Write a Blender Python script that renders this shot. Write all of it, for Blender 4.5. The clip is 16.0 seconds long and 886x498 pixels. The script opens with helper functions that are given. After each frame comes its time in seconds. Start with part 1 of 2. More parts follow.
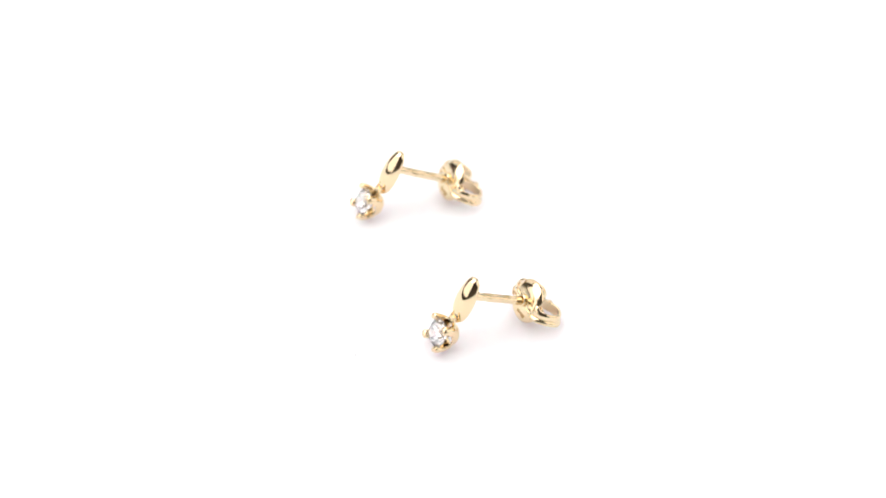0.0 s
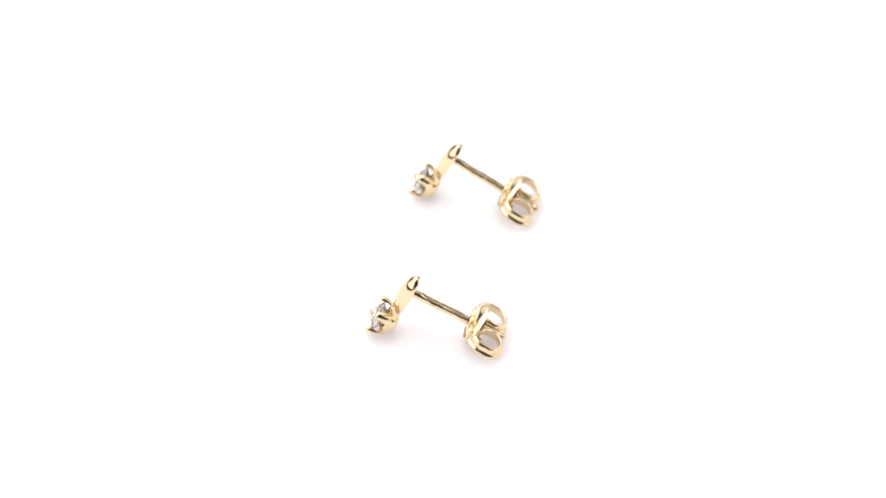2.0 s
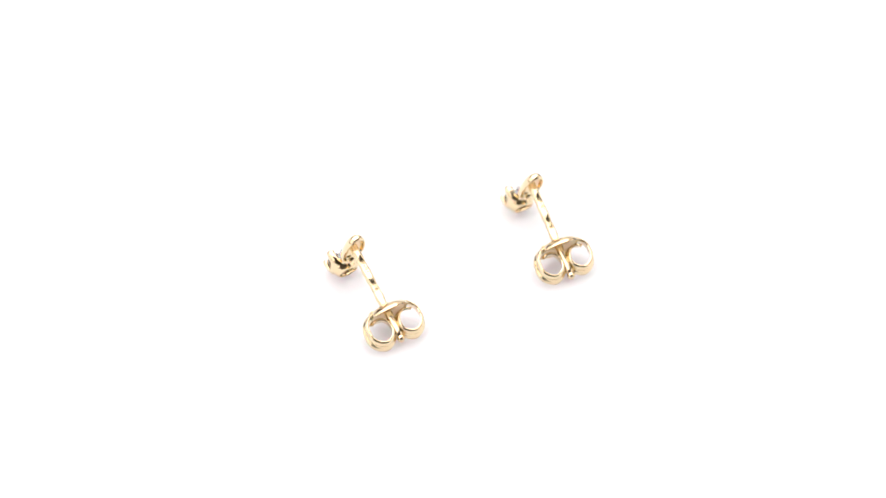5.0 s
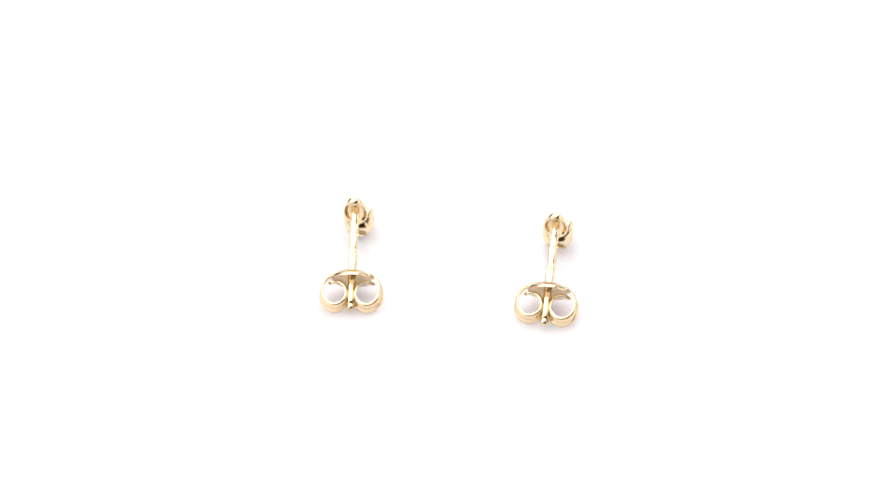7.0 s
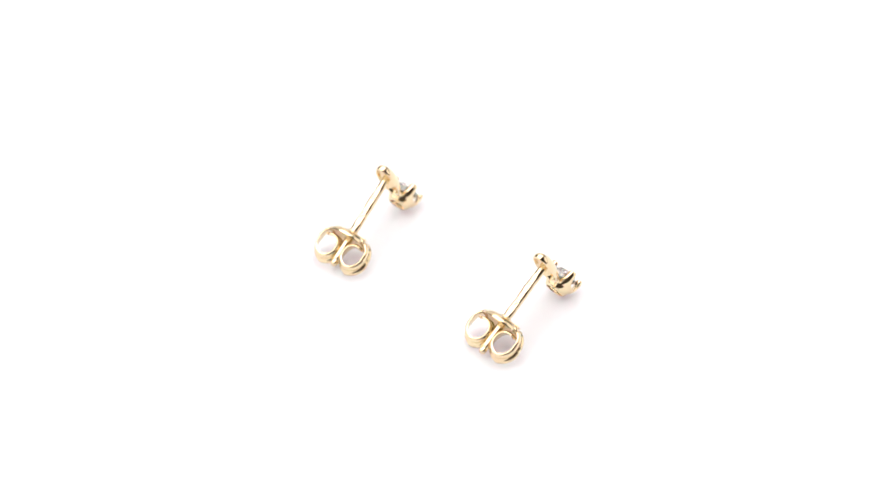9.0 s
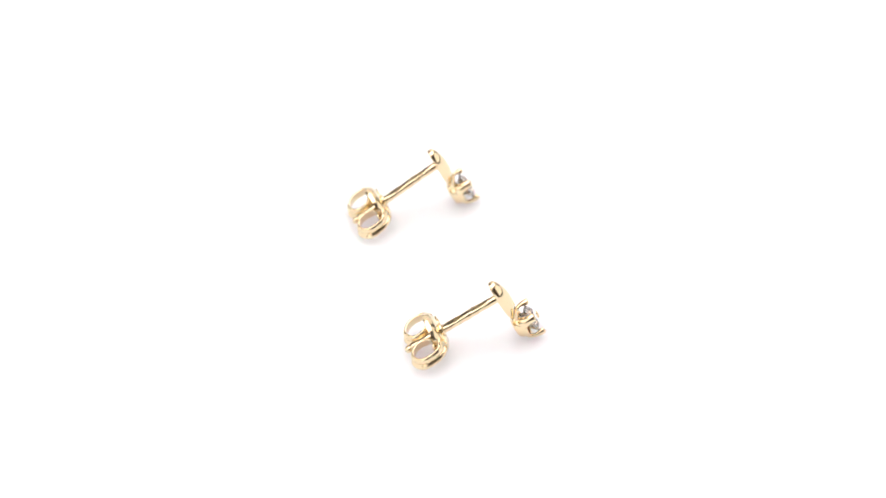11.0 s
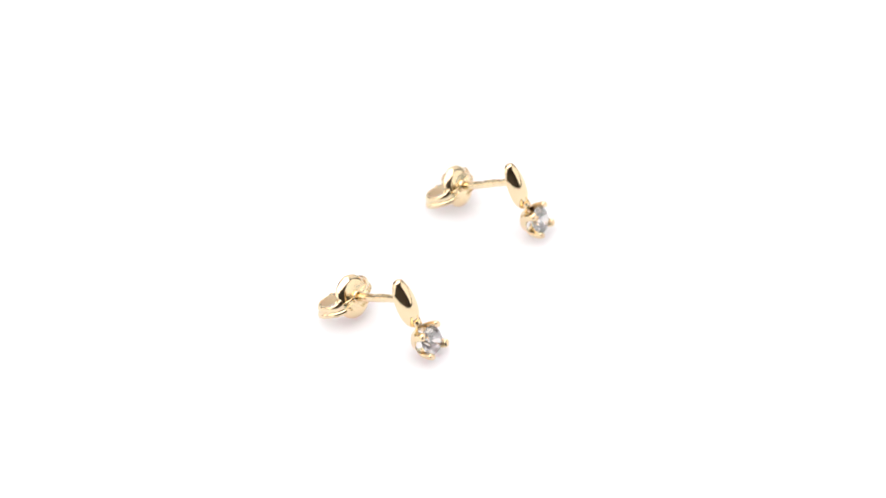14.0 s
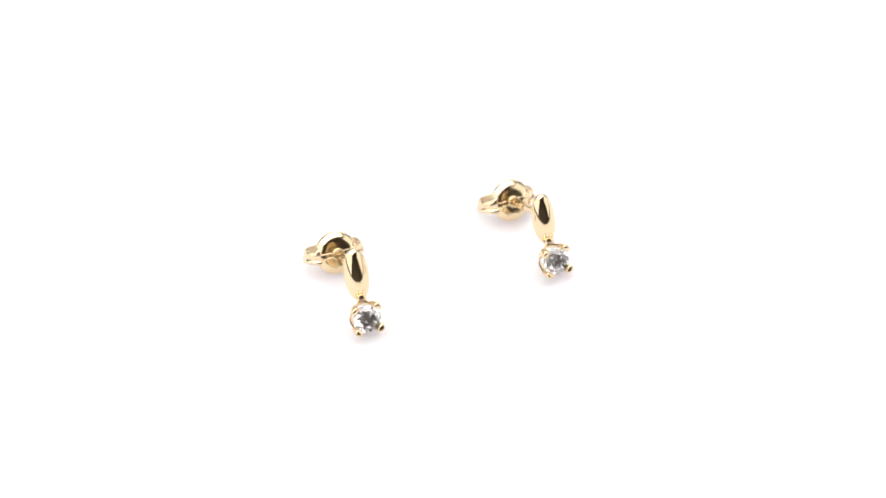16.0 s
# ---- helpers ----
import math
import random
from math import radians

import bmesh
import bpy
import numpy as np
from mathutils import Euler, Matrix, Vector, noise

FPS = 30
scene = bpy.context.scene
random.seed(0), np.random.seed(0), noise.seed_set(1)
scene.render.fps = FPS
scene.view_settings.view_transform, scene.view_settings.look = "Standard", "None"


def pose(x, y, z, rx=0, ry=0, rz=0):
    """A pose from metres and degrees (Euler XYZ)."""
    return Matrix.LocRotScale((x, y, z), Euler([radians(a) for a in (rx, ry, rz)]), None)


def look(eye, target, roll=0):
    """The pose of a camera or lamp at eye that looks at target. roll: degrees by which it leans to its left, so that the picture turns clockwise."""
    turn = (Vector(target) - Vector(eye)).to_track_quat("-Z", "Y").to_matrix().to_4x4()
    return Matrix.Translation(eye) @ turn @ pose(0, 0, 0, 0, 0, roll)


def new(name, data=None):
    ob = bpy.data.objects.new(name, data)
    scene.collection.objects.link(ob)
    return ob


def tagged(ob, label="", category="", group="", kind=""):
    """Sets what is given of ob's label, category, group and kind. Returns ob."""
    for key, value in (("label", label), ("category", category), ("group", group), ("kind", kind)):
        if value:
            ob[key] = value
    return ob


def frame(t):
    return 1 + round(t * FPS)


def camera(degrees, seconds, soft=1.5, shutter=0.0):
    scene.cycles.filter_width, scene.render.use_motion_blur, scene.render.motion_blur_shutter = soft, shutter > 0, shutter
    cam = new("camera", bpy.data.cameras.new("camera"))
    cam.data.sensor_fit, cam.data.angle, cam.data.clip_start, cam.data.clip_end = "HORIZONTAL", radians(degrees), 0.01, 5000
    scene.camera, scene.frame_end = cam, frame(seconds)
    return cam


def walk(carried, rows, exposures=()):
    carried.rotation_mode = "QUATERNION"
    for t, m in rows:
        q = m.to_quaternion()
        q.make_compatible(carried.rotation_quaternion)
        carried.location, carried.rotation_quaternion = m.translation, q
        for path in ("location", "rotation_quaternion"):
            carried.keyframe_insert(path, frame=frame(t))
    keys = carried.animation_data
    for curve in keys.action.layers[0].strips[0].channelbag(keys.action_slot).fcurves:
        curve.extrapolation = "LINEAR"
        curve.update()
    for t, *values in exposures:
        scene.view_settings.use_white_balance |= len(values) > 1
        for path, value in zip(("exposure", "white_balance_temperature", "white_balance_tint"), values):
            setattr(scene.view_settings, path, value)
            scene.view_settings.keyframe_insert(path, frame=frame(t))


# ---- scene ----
MM = 0.001
GROUND = -3.66 * MM          # height of the white plate below the turning centre's mark
LIFT = -GROUND
ELEV = radians(43.04)
REACH = 0.200
SPIN = -16.776               # degrees a second, clockwise seen from above

# ---------------------------------------------------------------- camera
cam = camera(24.8, 16.0, soft=1.5)
EYE = (0.0, -REACH * math.cos(ELEV), REACH * math.sin(ELEV) + LIFT)
AIM = (-0.52 * MM, -0.47 * MM, -0.50 * MM + LIFT)
walk(cam, [(0.0, look(EYE, AIM, 0.19)), (16.0, look(EYE, AIM, 0.19))])
cam.data.dof.use_dof = True
cam.data.dof.focus_distance = 0.197
cam.data.dof.aperture_fstop = 19.5

# ---------------------------------------------------------------- light
world = bpy.data.worlds.new("studio")
scene.world = world
world.use_nodes = True
world.node_tree.nodes["Background"].inputs[0].default_value = (0.9, 0.95, 1.0, 1)
world.node_tree.nodes["Background"].inputs[1].default_value = 0.05
scene.view_settings.exposure = 0.0


def softbox(name, eye, target, w, h, glow, tone=(1.0, 0.995, 1.0)):
    """A rectangular diffuser of even glow, in scene units of light."""
    d = bpy.data.lights.new(name, "AREA")
    d.shape, d.size, d.size_y = "RECTANGLE", w, h
    d.energy, d.color = glow * math.pi * w * h, tone
    ob = new(name, d)
    ob.matrix_world = look(eye, target)
    return ob


FILL = (1.0, 0.985, 0.985)
softbox("softbox_top", (-0.05, 0.08, 0.47), (-0.01, 0.03, 0), 0.84, 0.54, 3.0)
softbox("softbox_left", (-0.40, -0.15, 0.23), (0, 0, 0.05), 0.74, 0.42, 1.5, FILL)
softbox("softbox_right", (0.47, 0.03, 0.21), (0, 0, 0.05), 0.60, 0.40, 1.25, FILL)
softbox("softbox_back", (0.0, 0.48, 0.24), (0, 0, 0.05), 0.80, 0.42, 1.0, FILL)


# ---------------------------------------------------------------- materials
def material(name):
    m = bpy.data.materials.new(name)
    m.use_nodes = True
    return m, m.node_tree.nodes, m.node_tree.links, m.node_tree.nodes["Principled BSDF"]


def gold(name, base, rough, bump=0.04, grain=900.0):
    m, n, l, b = material(name)
    b.inputs["Metallic"].default_value = 1.0
    co = n.new("ShaderNodeTexCoord")
    fine = n.new("ShaderNodeTexNoise")
    fine.inputs["Scale"].default_value = grain * 4
    broad = n.new("ShaderNodeTexNoise")
    broad.inputs["Scale"].default_value = grain
    broad.inputs["Detail"].default_value = 3
    for t in (fine, broad):
        l.new(co.outputs["Object"], t.inputs["Vector"])
    mix = n.new("ShaderNodeMix")
    mix.data_type = "RGBA"
    mix.inputs[6].default_value = (*base, 1)
    mix.inputs[7].default_value = (base[0] * 0.97, base[1] * 0.94, base[2] * 0.86, 1)
    l.new(broad.outputs["Fac"], mix.inputs[0])
    l.new(mix.outputs[2], b.inputs["Base Color"])
    mr = n.new("ShaderNodeMapRange")
    mr.inputs[3].default_value, mr.inputs[4].default_value = rough * 0.7, rough * 1.5
    l.new(fine.outputs["Fac"], mr.inputs[0])
    l.new(mr.outputs[0], b.inputs["Roughness"])
    bp = n.new("ShaderNodeBump")
    bp.inputs["Strength"].default_value, bp.inputs["Distance"].default_value = bump, 0.0002
    l.new(broad.outputs["Fac"], bp.inputs["Height"])
    l.new(bp.outputs[0], b.inputs["Normal"])
    return m


def sheet(name, tone, rough, scale):
    m, n, l, b = material(name)
    co = n.new("ShaderNodeTexCoord")
    t = n.new("ShaderNodeTexNoise")
    t.inputs["Scale"].default_value, t.inputs["Detail"].default_value = scale, 6
    l.new(co.outputs["Object"], t.inputs["Vector"])
    mix = n.new("ShaderNodeMix")
    mix.data_type = "RGBA"
    mix.inputs[6].default_value = (*[c * 0.97 for c in tone], 1)
    mix.inputs[7].default_value = (*tone, 1)
    l.new(t.outputs["Fac"], mix.inputs[0])
    l.new(mix.outputs[2], b.inputs["Base Color"])
    b.inputs["Roughness"].default_value = rough
    b.inputs["Specular IOR Level"].default_value = 0.2
    bp = n.new("ShaderNodeBump")
    bp.inputs["Strength"].default_value, bp.inputs["Distance"].default_value = 0.05, 0.0002
    l.new(t.outputs["Fac"], bp.inputs["Height"])
    l.new(bp.outputs[0], b.inputs["Normal"])
    return m


GOLD = gold("polished_yellow_gold", (0.86, 0.71, 0.48), 0.07)
GOLD_SATIN = gold("stamped_yellow_gold", (0.86, 0.71, 0.48), 0.15, 0.06, 700)
# darker, rougher gold that sets the struck marks off
GOLD_DARK = gold("dark_rough_gold", (0.55, 0.40, 0.20), 0.35)
WHITE = sheet("white_acrylic", (0.845, 0.830, 0.848), 0.55, 900)
_p = WHITE.node_tree.nodes["Principled BSDF"]        # milky: light spreads a few millimetres inside
_p.inputs["Subsurface Weight"].default_value = 1.0
_p.inputs["Subsurface Radius"].default_value = (1.0, 0.88, 0.92)
_p.inputs["Subsurface Scale"].default_value = 0.008
TABLE = sheet("white_table_paper", (0.84, 0.84, 0.84), 0.7, 60)
WALL = sheet("grey_studio_paint", (0.29, 0.24, 0.205), 0.8, 12)
LINT = sheet("grey_lint", (0.30, 0.29, 0.30), 0.9, 3000)

STONE, _n, _l, _b = material("clear_zirconia")
_b.inputs["Base Color"].default_value = (1.0, 0.965, 0.975, 1)
_b.inputs["Transmission Weight"].default_value = 0.95      # the rest is diffuse white, added to brighten the dark facets
_b.inputs["IOR"].default_value = 2.15
_b.inputs["Roughness"].default_value = 0.0


# ---------------------------------------------------------------- mesh tools (millimetres)
def smooth(bm, limit=35):
    for f in bm.faces:
        f.smooth = True
    for e in bm.edges:
        if len(e.link_faces) == 2 and e.calc_face_angle(0) > radians(limit):
            e.smooth = False
    return bm


def loft(rings, closed=True, caps=True, around=False):
    """Skin of equal rings of points; around joins the last ring to the first."""
    bm = bmesh.new()
    vs = [[bm.verts.new(p) for p in r] for r in rings]
    k = len(vs[0])
    pairs = list(zip(vs, vs[1:])) + ([(vs[-1], vs[0])] if around else [])
    for a, b in pairs:
        for i in range(k if closed else k - 1):
            j = (i + 1) % k
            bm.faces.new((a[i], a[j], b[j], b[i]))
    if caps and not around:
        bm.faces.new(vs[0][::-1])
        bm.faces.new(vs[-1])
    bmesh.ops.recalc_face_normals(bm, faces=bm.faces)
    return bm


def turned(profile, n=40, centre=(0, 0)):
    """A solid turned round the post's axis from a closed outline of (x, r)."""
    rings = []
    for i in range(n):
        a = 2 * math.pi * i / n
        rings.append([(x, centre[0] + r * math.cos(a), centre[1] + r * math.sin(a)) for x, r in profile])
    return loft(rings, around=True)


def lerp_table(t, xs, ys):
    return float(np.interp(t, xs, ys))


# ---------------------------------------------------------------- the setting of the scene
def box(name, lo, hi, mat, label, category, kind="structure"):
    bm = bmesh.new()
    bmesh.ops.create_cube(bm, size=1)
    for v in bm.verts:
        v.co = [(a + b) / 2 + c * (b - a) for a, b, c in zip(lo, hi, v.co)]
    me = bpy.data.meshes.new(name)
    bm.to_mesh(me)
    me.materials.append(mat)
    return tagged(new(name, me), label, category, kind=kind)


box("ground", (-1.2, -1.2, -0.060), (1.2, 1.2, -0.014), TABLE, "matte white paper covered studio table", "table")
box("wall_north", (-1.3, 1.2, -0.06), (1.3, 1.3, 1.5), WALL, "plain warm grey studio wall", "wall")
box("wall_south", (-1.3, -1.3, -0.06), (1.3, -1.2, 1.5), WALL, "plain warm grey studio wall", "wall")
box("wall_east", (1.2, -1.2, -0.06), (1.3, 1.2, 1.5), WALL, "plain warm grey studio wall", "wall")
box("wall_west", (-1.3, -1.2, -0.06), (-1.2, 1.2, 1.5), WALL, "plain warm grey studio wall", "wall")
box("ceiling", (-1.3, -1.3, 1.5), (1.3, 1.3, 1.6), WALL, "plain warm grey studio ceiling", "ceiling")


def build_turntable():
    rings, n = [], 128
    for z, r in ((-14, 108.8), (-13.2, 110), (-1.2, 110), (-0.35, 109.65), (0, 108.8)):
        rings.append([(r * MM * math.cos(2 * math.pi * k / n), r * MM * math.sin(2 * math.pi * k / n), z * MM) for k in range(n)])
    bm = loft(rings)
    for f in bm.faces:
        f.smooth = len(f.verts) == 4 and abs(f.normal.z) < 0.3
    me = bpy.data.meshes.new("turntable")
    bm.to_mesh(me)
    me.materials.append(WHITE)
    return tagged(new("turntable", me), "round white acrylic turntable plate, slowly turning", "turntable", kind="structure")


# ---------------------------------------------------------------- the earring (local: x back along the post, z up, mm)
def leaf_bm():
    """Domed almond with a hollow back."""
    top, bottom, n = 2.0, -3.36, 72

    def outline(k, inset):
        # the rim, top to bottom down one side and back up the other
        side = k / n
        s = side * 2 if side <= 0.5 else 2 - side * 2
        s = 0.5 - 0.5 * math.cos(math.pi * s)
        u = 2 * s - 1
        w = 1.22 * (1 - u * u) ** (0.42 - 0.02 * u if u < 0 else 0.42 + 0.16 * u) * (1 if side <= 0.5 else -1)
        z = top + (bottom - top) * s
        mid = (top + bottom) / 2
        return w * inset, mid + (z - mid) * inset, s

    def edge(s):
        """How steeply the dome meets its rim, and the rim's depth: the blunt top is thicker than the flanks."""
        u = 2 * s - 1
        e = u ** 4 * (1.0 if u < 0 else 0.3)
        return 0.93 + 0.06 * e, -0.24 - 0.26 * e

    def lean(z):
        return -0.04 * (z + 0.6)

    rings = []
    for r in (0.02, 0.15, 0.3, 0.45, 0.58, 0.68, 0.76, 0.83, 0.885, 0.93, 0.96, 0.982, 0.994, 1.0):
        ring = []
        for k in range(n):
            y, z, s = outline(k, r)
            q, rim = edge(s)
            c = (1 - q * q) ** 0.5
            ring.append((rim + lean(z) - (1.2 + rim) * ((1 - (q * r) ** 2) ** 0.5 - c) / (1 - c), y, z))
        rings.append(ring)
    for r, x in ((1.0, -0.13), (0.99, -0.06), (0.975, -0.02), (0.955, 0.0), (0.92, 0.0), (0.885, -0.03), (0.86, -0.12), (0.83, -0.30), (0.74, -0.52), (0.6, -0.64), (0.35, -0.74), (0.02, -0.78)):
        rings.append([(x + lean(z), y, z) for y, z, s in (outline(k, r) for k in range(n))])
    return smooth(loft(rings), 50)


def post_bm():
    n = 24
    rng = random.Random(4)
    rings = []
    xs = list(np.arange(-0.5, 9.4, 0.2)) + [9.5, 9.6, 9.68, 9.8, 10.0, 10.15, 10.24, 10.3]
    for x in xs:
        r = 0.415
        if x > 9.45:
            r = lerp_table(x, [9.5, 9.6, 9.68, 9.8, 10.0, 10.15, 10.24, 10.3], [0.41, 0.33, 0.33, 0.39, 0.38, 0.30, 0.19, 0.04])
        stamped = 1.2 < x < 5.6
        flat = lerp_table(x, [0.9, 1.4, 2.8, 3.4, 3.9, 4.9, 5.6, 6.0], [0.02, 0.11, 0.09, 0.05, 0.10, 0.12, 0.08, 0.03]) + (rng.uniform(-0.012, 0.012) if stamped else 0)
        spread = 1 + (0.06 * math.sin(x * 2.6 + 0.4) + 0.04 * math.sin(x * 6.1)) * (0.8 < x < 5.9)
        sway = 0.014 * math.sin(x * 1.9) * (x < 9)
        ring = []
        for i in range(n):
            a = 2 * math.pi * i / n
            q = r * (1 + (rng.uniform(-0.03, 0.03) if stamped else 0))
            y, z = q * math.cos(a) * spread, q * math.sin(a)
            if abs(z) > r - flat:
                z = math.copysign(r - flat, z)
            ring.append((x, y + sway, z - 0.10 + 0.008 * math.sin(x * 2.9)))
        rings.append(ring)
    return smooth(loft(rings), 60)


def stamp_bm(bars):
    """Short raised bars of a struck mark: (x, y, length along x, width, height z, turn)."""
    bm = bmesh.new()
    for x, y, a, b, z, turn in bars:
        m = Matrix.Translation((x, y, z)) @ Matrix.Rotation(turn, 4, "Z") @ Matrix.Diagonal((a, b, 0.05, 1))
        bmesh.ops.create_cube(bm, size=1, matrix=m)
    return bm


GX, GZ, GR = -1.42, -4.86, 1.40      # the stone's girdle


def cup_bm():
    """The basket: a flared ring round the stone's foot, scalloped between the claws."""
    n, rings = 72, []
    for i in range(n):
        a = 2 * math.pi * i / n
        rise = (0.5 - 0.5 * math.cos(4 * a)) ** 1.3          # 1 at the claws
        front = -0.60 - 0.42 * rise
        prof = []
        outer = ((0.42, 0.98), (0.36, 1.08), (0.20, 1.18), (0.02, 1.27), (-0.18, 1.35), (front * 0.6, 1.45), (front * 0.85, 1.55), (front, 1.58))
        for x, r in outer:
            prof.append((x, r))
        for x, r in ((front - 0.03, 1.51), (front, 1.43), (front * 0.85, 1.38), (front * 0.6, 1.24), (-0.17, 1.14), (0.10, 1.02), (0.36, 0.88), (0.42, 0.91)):
            prof.append((x, r))
        rings.append([(x, r * math.cos(a), GZ + r * math.sin(a)) for x, r in prof])
    return smooth(loft(rings, around=True), 60)


def claw_bm(a):
    """One broad claw that narrows to a rounded tip bent over the stone."""
    path = [(-0.30, 1.38, 0.68), (-0.52, 1.49, 0.64), (-0.74, 1.57, 0.58), (-0.94, 1.62, 0.52), (-1.12, 1.65, 0.48), (-1.34, 1.65, 0.45), (-1.56, 1.64, 0.44),
            (-1.74, 1.61, 0.43), (-1.89, 1.59, 0.42), (-1.96, 1.57, 0.28), (-1.98, 1.565, 0.08)]
    rings = []
    for k, (x, r, w) in enumerate(path):
        x0, r0 = path[max(0, k - 1)][:2]
        x1, r1 = path[min(len(path) - 1, k + 1)][:2]
        t = Vector((x1 - x0, r1 - r0)).normalized()
        nx, nr = -t.y, t.x
        if nr < 0:
            nx, nr = -nx, -nr
        th = (0.14, 0.17, 0.19, 0.21, 0.22, 0.27, 0.31, 0.32, 0.30, 0.20, 0.06)[k]
        ring = []
        for i in range(12):
            u = 2 * math.pi * i / 12
            cu, su = math.cos(u), math.sin(u)
            cu = math.copysign(abs(cu) ** 0.9, cu)
            o, s = th * su, w * cu
            rr = r + nr * o
            b = a + s / rr
            ring.append((x + nx * o, rr * math.cos(b), GZ + rr * math.sin(b)))
        rings.append(ring)
    return smooth(loft(rings), 70)


def stone_bm():
    """A round brilliant cut."""
    bm = bmesh.new()

    def ring(x, r, n, off):
        for i in range(n):
            a = 2 * math.pi * (i + off) / n
            bm.verts.new((GX + x, r * math.cos(a), GZ + r * math.sin(a)))
    up, down, half = math.tan(radians(36.0)), math.tan(radians(42.5)), math.cos(math.pi / 8)
    ring(-0.03 - 0.43 * GR * up, 0.57 * GR, 8, 0)
    ring(-0.03 - (1 - 0.78 * half) * GR * up, 0.78 * GR, 8, 0.5)
    ring(-0.03, GR, 16, 0)
    ring(0.03, GR, 16, 0)
    ring(0.03 + (1 - 0.28 * half) * GR * down, 0.28 * GR, 8, 0.5)
    bm.verts.new((GX + 0.03 + GR * down, 0, GZ))
    bmesh.ops.convex_hull(bm, input=bm.verts)
    bmesh.ops.dissolve_limit(bm, angle_limit=radians(0.5), verts=bm.verts, edges=bm.edges)
    bmesh.ops.recalc_face_normals(bm, faces=bm.faces)
    return bm


def link_bm():
    """The short split neck between the almond and the basket."""
    rings = []
    for z, w, x, d in ((-2.6, 0.46, -0.60, 0.28), (-2.9, 0.48, -0.64, 0.34), (-3.15, 0.48, -0.56, 0.32), (-3.35, 0.54, -0.44, 0.28), (-3.6, 0.66, -0.30, 0.20)):
        rings.append([(x + d * math.sin(u), w * math.cos(u), z) for u in (2 * math.pi * i / 16 for i in range(16))])
    return smooth(loft(rings), 60)


CX = 6.30                        # the clutch's plate along the post


def plate_bm():
    """A dished round plate with a hole for the post and a pressed rib to each side."""
    n, rings = 64, []
    radii = (0.40, 0.55, 0.75, 1.1, 1.5, 1.72, 1.90, 2.03, 2.12, 2.17)
    for i in range(n):
        a = 2 * math.pi * i / n
        ca, sa = math.cos(a), math.sin(a)
        ring = []
        for r in radii:
            y, z = max(-1.88, min(1.88, r * ca)), r * sa
            rib = 0.05 * math.exp(-(z / 0.30) ** 2) * min(1, max(0, (r - 0.45) / 0.3))
            dish = 0.27 * max(0, (r - 1.4) / 0.77) ** 2 + 0.02 * r
            ring.append((CX - 0.12 - rib + dish * 2.0 + (0.07 if r > 2.16 else 0), y, z))
        for r in radii[::-1]:
            y, z = max(-1.88, min(1.88, r * ca)), r * sa
            dish = 0.27 * max(0, (r - 1.4) / 0.77) ** 2 + 0.02 * r
            ring.append((CX + 0.10 + dish * 2.0 - (0.05 if r > 2.16 else 0), y, z))
        rings.append(ring)
    return smooth(loft(rings, around=True), 55)


def rib_bm(side, z):
    """A thin raised crease from the hole to the plate's edge."""
    rings = []
    for y, r in ((0.55, 0.03), (0.75, 0.075), (1.2, 0.08), (1.6, 0.075), (1.85, 0.03)):
        x = CX - 0.12 - 0.03 + 0.04 * y
        rings.append([(x + 0.8 * r * math.cos(u), side * y, z * (0.8 + 0.25 * y) + r * math.sin(u)) for u in (2 * math.pi * i / 8 for i in range(8))])
    return smooth(loft(rings), 80)


def collar_bm():
    n, k, rings = 28, 10, []
    for i in range(n):
        a = 2 * math.pi * i / n
        ring = []
        for j in range(k):
            u = 2 * math.pi * j / k
            r = 0.50 + 0.13 * math.cos(u)
            ring.append((CX - 0.20 + 0.17 * math.sin(u), r * math.cos(a), r * math.sin(a)))
        rings.append(ring)
    return smooth(loft(rings, around=True), 80)


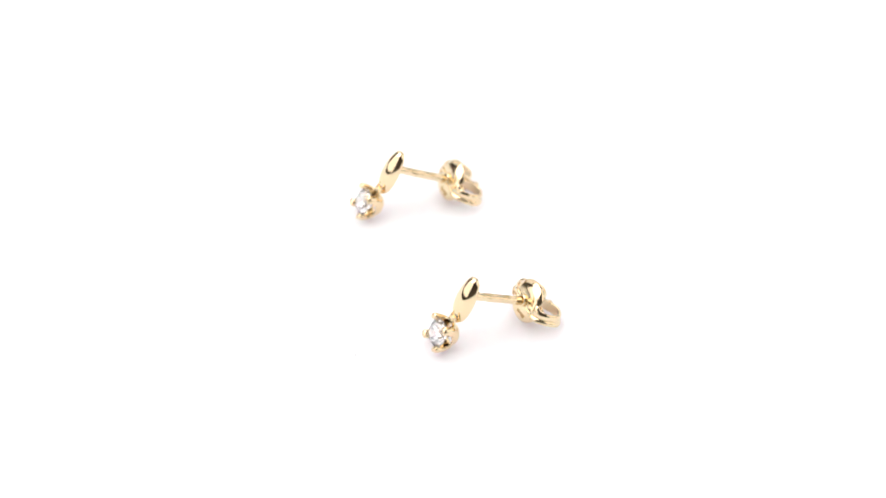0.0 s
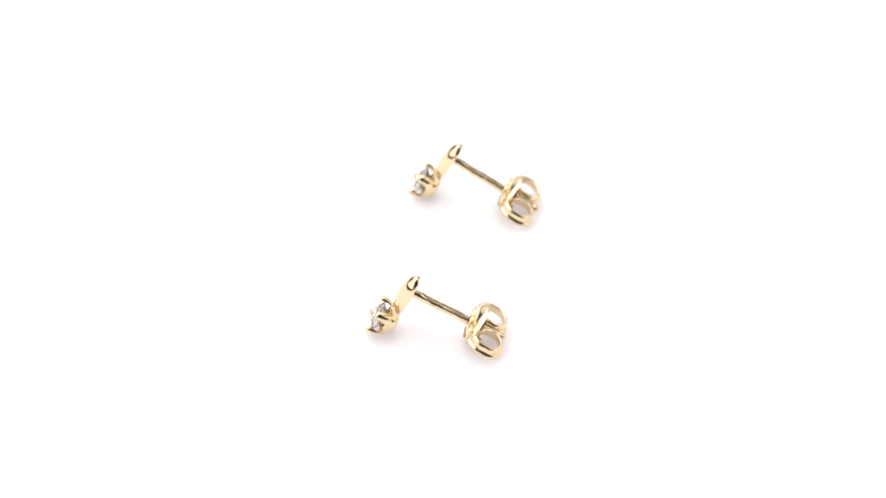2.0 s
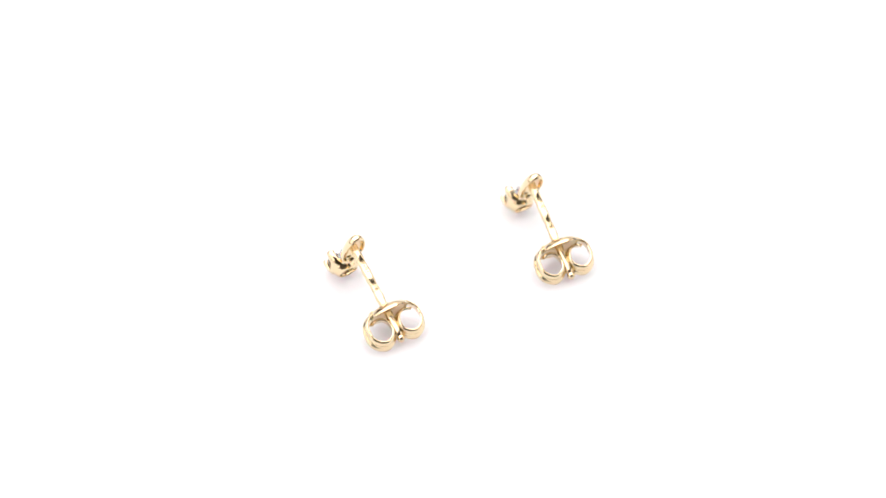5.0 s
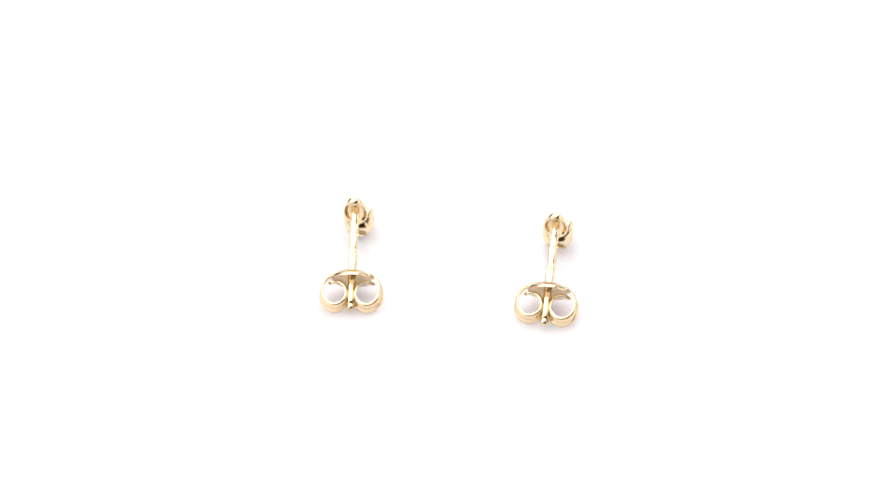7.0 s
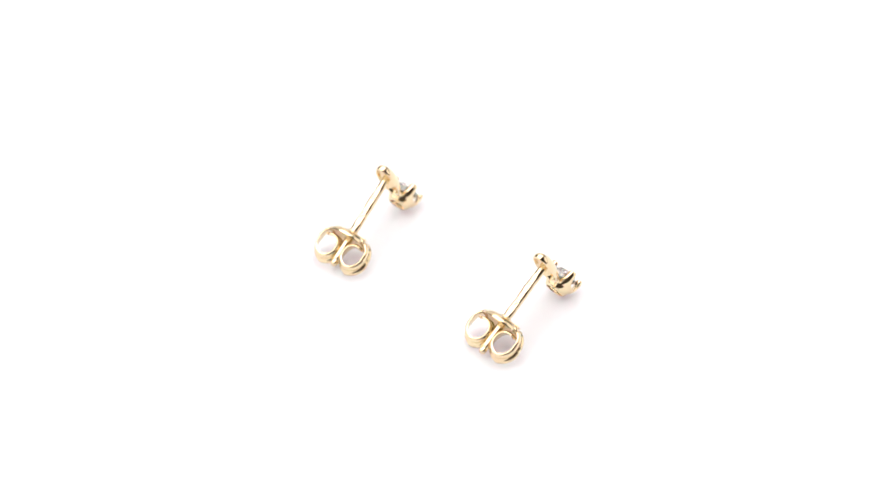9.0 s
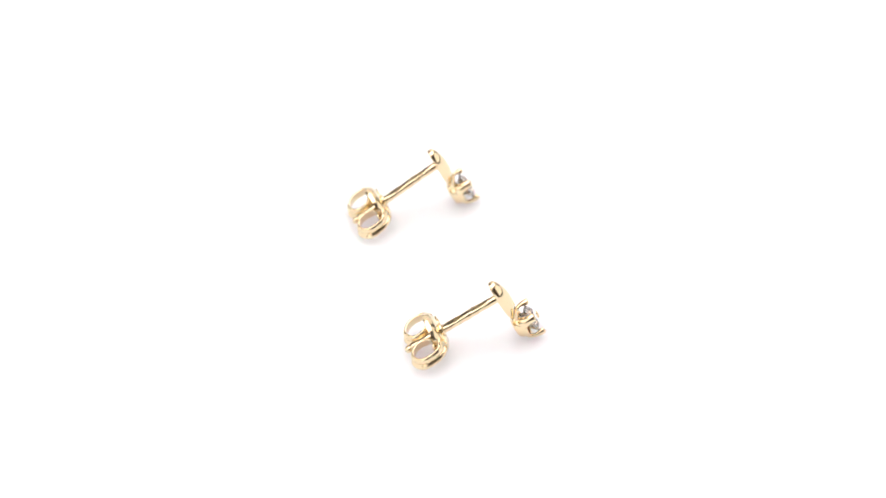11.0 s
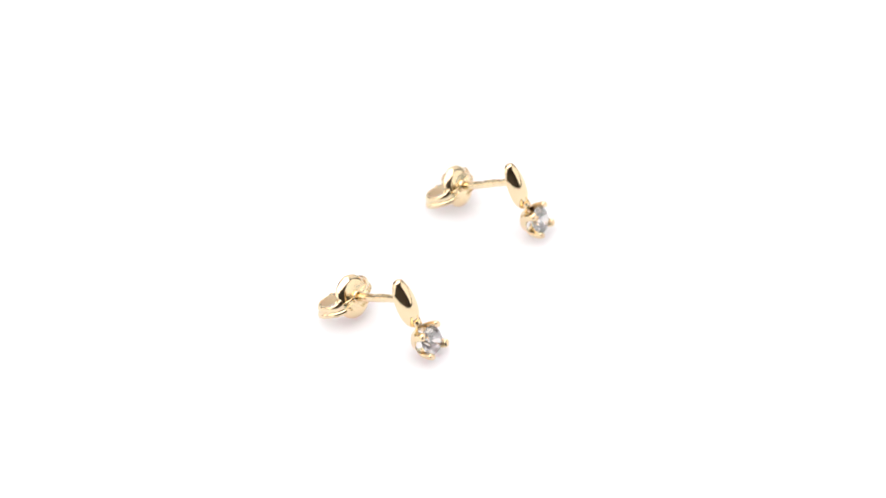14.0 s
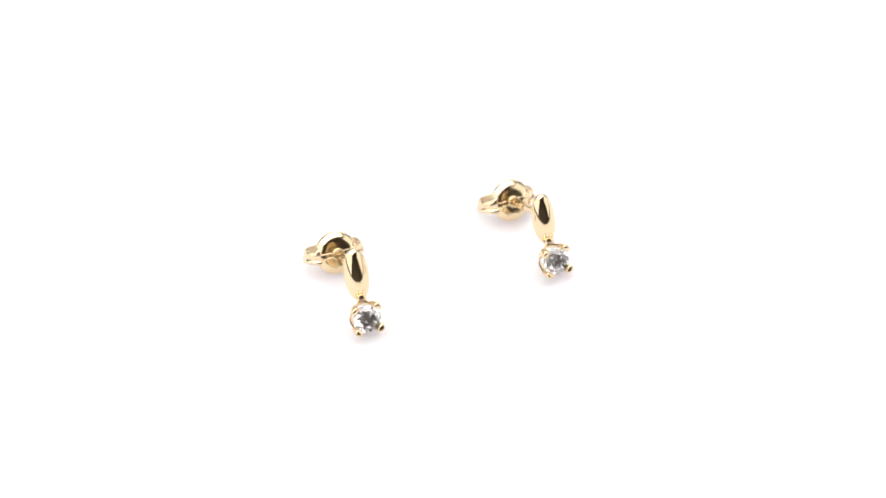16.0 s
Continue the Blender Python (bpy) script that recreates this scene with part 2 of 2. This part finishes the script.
def scroll_bm(side):
    """One wing of the clutch: a ridged band rolled a little over once round behind the plate."""
    cx, cy, n = 8.05, 1.60, 96
    rings = []
    for i in range(n + 1):
        phi = radians(6 + 398 * i / n)
        deg = math.degrees(phi)
        r = lerp_table(deg, [0, 45, 90, 135, 180, 225, 270, 315, 360, 405, 450, 495, 540, 585, 620], [1.62, 1.42, 1.24, 1.41, 1.61, 1.45, 1.18, 1.02, 0.90, 0.90, 0.97, 1.0, 1.0, 1.0, 1.0])
        p = Vector((cx - r * math.cos(phi), cy + r * math.sin(phi)))
        d = Vector((-math.cos(phi), math.sin(phi)))
        h = lerp_table(deg, [0, 14, 26, 300, 400, 616], [0.80, 0.78, 0.58, 0.56, 0.60, 0.54])
        g = lerp_table(deg, [0, 30, 60, 300, 616], [0.80, 0.72, 0.62, 0.62, 0.55])
        taper = max(0.15, 1 - max(0, (deg - 370) / 34) ** 2) ** 0.5          # rounded end
        h, g = h * taper, g * taper
        # the band leans outwards at the back of the loop
        k = lerp_table(deg, [0, 60, 90, 135, 180, 225, 260, 360, 450, 540, 616], [0.0, 0.12, 0.32, 0.8, 1.0, 0.8, 0.3, 0.1, 0.25, 0.8, 0.3])
        prof = ((0.04 + 0.42 * k, -g), (0.13 + 0.40 * k, -g + 0.08), (0.16 + 0.35 * k, -g + 0.22), (0.11 + 0.28 * k, -g + 0.38), (-0.01 + 0.21 * k, -g + 0.47),
                (-0.01 + 0.18 * k, -g + 0.53), (0.09 + 0.13 * k, -g + 0.62), (0.10 + 0.09 * k, h - 0.26), (0.05 + 0.05 * k, h - 0.12), (-0.02, h - 0.02), (-0.07, h),
                (-0.15, h), (-0.20, h - 0.03), (-0.21 + 0.04 * k, h - 0.12), (-0.12 + 0.16 * k, -g + 0.45), (-0.08 + 0.34 * k, -g + 0.08), (-0.04 + 0.38 * k, -g))
        rings.append([(p.x + d.x * o, side * (p.y + d.y * o), z) for o, z in prof])
    return smooth(loft(rings), 50)


def stamp_bars(x0, x1, z, seed, w=0.42):
    rng = random.Random(seed)
    out, x = [], x0
    while x < x1:
        out.append((x, rng.uniform(-0.05, 0.05), 0.08, w * rng.uniform(0.5, 1.0), z, rng.uniform(-0.5, 0.5)))
        x += rng.uniform(0.16, 0.3)
    return out


def plate_mark_bm():
    """Three unreadable struck signs on the lower half of the plate."""
    bm = bmesh.new()
    rng = random.Random(9)
    for k in range(6):
        y = -1.15 + 0.22 * k
        m = Matrix.Translation((CX - 0.03, y, -1.15)) @ Matrix.Rotation(rng.uniform(-0.4, 0.4), 4, "X") @ Matrix.Diagonal((0.16, 0.07, rng.uniform(0.28, 0.42), 1))
        bmesh.ops.create_cube(bm, size=1, matrix=m)
    return bm


def build_earring(bend, roll, slide):
    """bend: how far the drop leans back against the post, roll: turn about the post (degrees); slide: the clutch along the post."""
    parts = {
        "leaf": (leaf_bm(), GOLD, None, "domed polished gold almond with a hollow back"),
        "link": (link_bm(), GOLD, "leaf", ""),
        "post": (post_bm(), GOLD_SATIN, None, "straight gold ear post with a hammered stamped stretch"),
        "hallmark": (stamp_bm(stamp_bars(1.4, 2.7, 0.208, 3) + stamp_bars(3.9, 4.8, 0.204, 5)), GOLD_DARK, "post", "struck mark on the post, not readable"),
        "setting": (cup_bm(), GOLD, None, "scalloped gold basket setting"),
        "stone": (stone_bm(), STONE, None, "clear round brilliant-cut stone"),
        "clutch": (plate_bm(), GOLD_SATIN, None, "round dished gold butterfly clutch plate"),
        "collar": (collar_bm(), GOLD_SATIN, "clutch", ""),
        "plate_mark": (plate_mark_bm(), GOLD_DARK, "clutch", "struck mark on the plate, not readable"),
    }
    for k in range(4):
        parts[f"claw{k}"] = (claw_bm(radians(45 + 90 * k)), GOLD, "setting", "rounded gold claw")
    for k, (side, z) in enumerate(((1, 0.22), (1, -0.22), (-1, 0.22), (-1, -0.22))):
        parts[f"rib{k}"] = (rib_bm(side, z), GOLD_SATIN, "clutch", "")
    for k, side in enumerate((1, -1)):
        parts[f"scroll{k}"] = (scroll_bm(side), GOLD_SATIN, "clutch", "rolled ridged gold band")

    for key in parts:
        drop = key in ("leaf", "link", "setting", "stone") or key.startswith("claw")
        m = Matrix.Rotation(radians(roll), 4, "X") @ Matrix.Rotation(radians(-bend if drop else 0), 4, "Y")
        if key in ("clutch", "collar", "plate_mark") or key.startswith(("scroll", "rib")):
            m = m @ Matrix.Translation((slide, 0, 0))
        bmesh.ops.transform(parts[key][0], matrix=m, verts=parts[key][0].verts)

    # the pitch at which basket and clutch both touch the plate
    def low(names, a):
        return min(-v.co.x * math.sin(a) + v.co.z * math.cos(a) for k in names for v in parts[k][0].verts)
    fore = ["setting"] + [k for k in parts if k.startswith("claw")]
    aft = ["clutch", "post"] + [k for k in parts if k.startswith("scroll")]
    lo, hi = radians(10), radians(45)
    for _ in range(40):
        mid = (lo + hi) / 2
        lo, hi = (lo, mid) if low(fore, mid) > low(aft, mid) else (mid, hi)
    pitch = (lo + hi) / 2
    lift = -low(fore + aft, pitch)
    m = Matrix.Scale(MM, 4) @ Matrix.Translation((0, 0, lift)) @ Matrix.Rotation(pitch, 4, "Y")
    root = tagged(new("earring"), "small yellow gold drop earring with clear stone on white plate", "earring", "pair of earrings")
    made = {}
    for key, (bm, mat, parent, label) in parts.items():
        bmesh.ops.transform(bm, matrix=m, verts=bm.verts)
        name = key.rstrip("0123456789")
        me = bpy.data.meshes.new(name)
        bm.to_mesh(me)
        bm.free()
        me.materials.append(mat)
        ob = new(name, me)
        ob.parent = made[parent] if parent else root
        made[key] = ob
        if label:
            tagged(ob, label)
    return root


turntable = build_turntable()
PAIR = [(-5.36, 9.16, 19.4), (2.15, -9.35, 25.7)]
earring_pair = [build_earring(0, 0.6, 0.0), build_earring(2.5, 1.0, 0.26)]


# ---------------------------------------------------------------- specks on the plate
def build_fibre(length, thick, bow, seed):
    """A curled thread of lint."""
    rng = random.Random(seed)
    rings = []
    for k in range(9):
        t = k / 8 - 0.5
        y = bow * (0.25 - t * t) * 4 + rng.uniform(-0.02, 0.02)
        r = thick * (1 - 1.2 * t * t)
        rings.append([(t * length * MM, (y + r * math.cos(u)) * MM, (thick * 0.9 + r * math.sin(u)) * MM) for u in (2 * math.pi * i / 6 for i in range(6))])
    bm = smooth(loft(rings), 80)
    me = bpy.data.meshes.new("lint_fibre")
    bm.to_mesh(me)
    me.materials.append(LINT)
    return tagged(new("lint_fibre", me), "tiny pale grey lint fibre lying on white plate", "lint", "specks of lint")


SPECKS = [(-9.27, -10.07, 290.0, 0.8, 0.02, 0.10), (-8.94, -12.13, 240.0, 0.4, 0.025, 0.04)]
lint = [build_fibre(a, b, c, k) for k, (x, y, turn, a, b, c) in enumerate(SPECKS)]


# ---------------------------------------------------------------- what moves
def motions():
    steps = [0.25 * k for k in range(65)]
    walk(turntable, [(t, pose(0, 0, 0, 0, 0, SPIN * t)) for t in steps])
    for ob, (x, y, turn) in zip(earring_pair, PAIR):
        walk(ob, [(t, pose(0, 0, 0, 0, 0, SPIN * t) @ pose(x * MM, y * MM, 0, 0, 0, turn)) for t in steps])

    for ob, (x, y, turn, *_) in zip(lint, SPECKS):
        walk(ob, [(t, pose(0, 0, 0, 0, 0, SPIN * t) @ pose(x * MM, y * MM, 0, 0, 0, turn)) for t in steps])


motions()
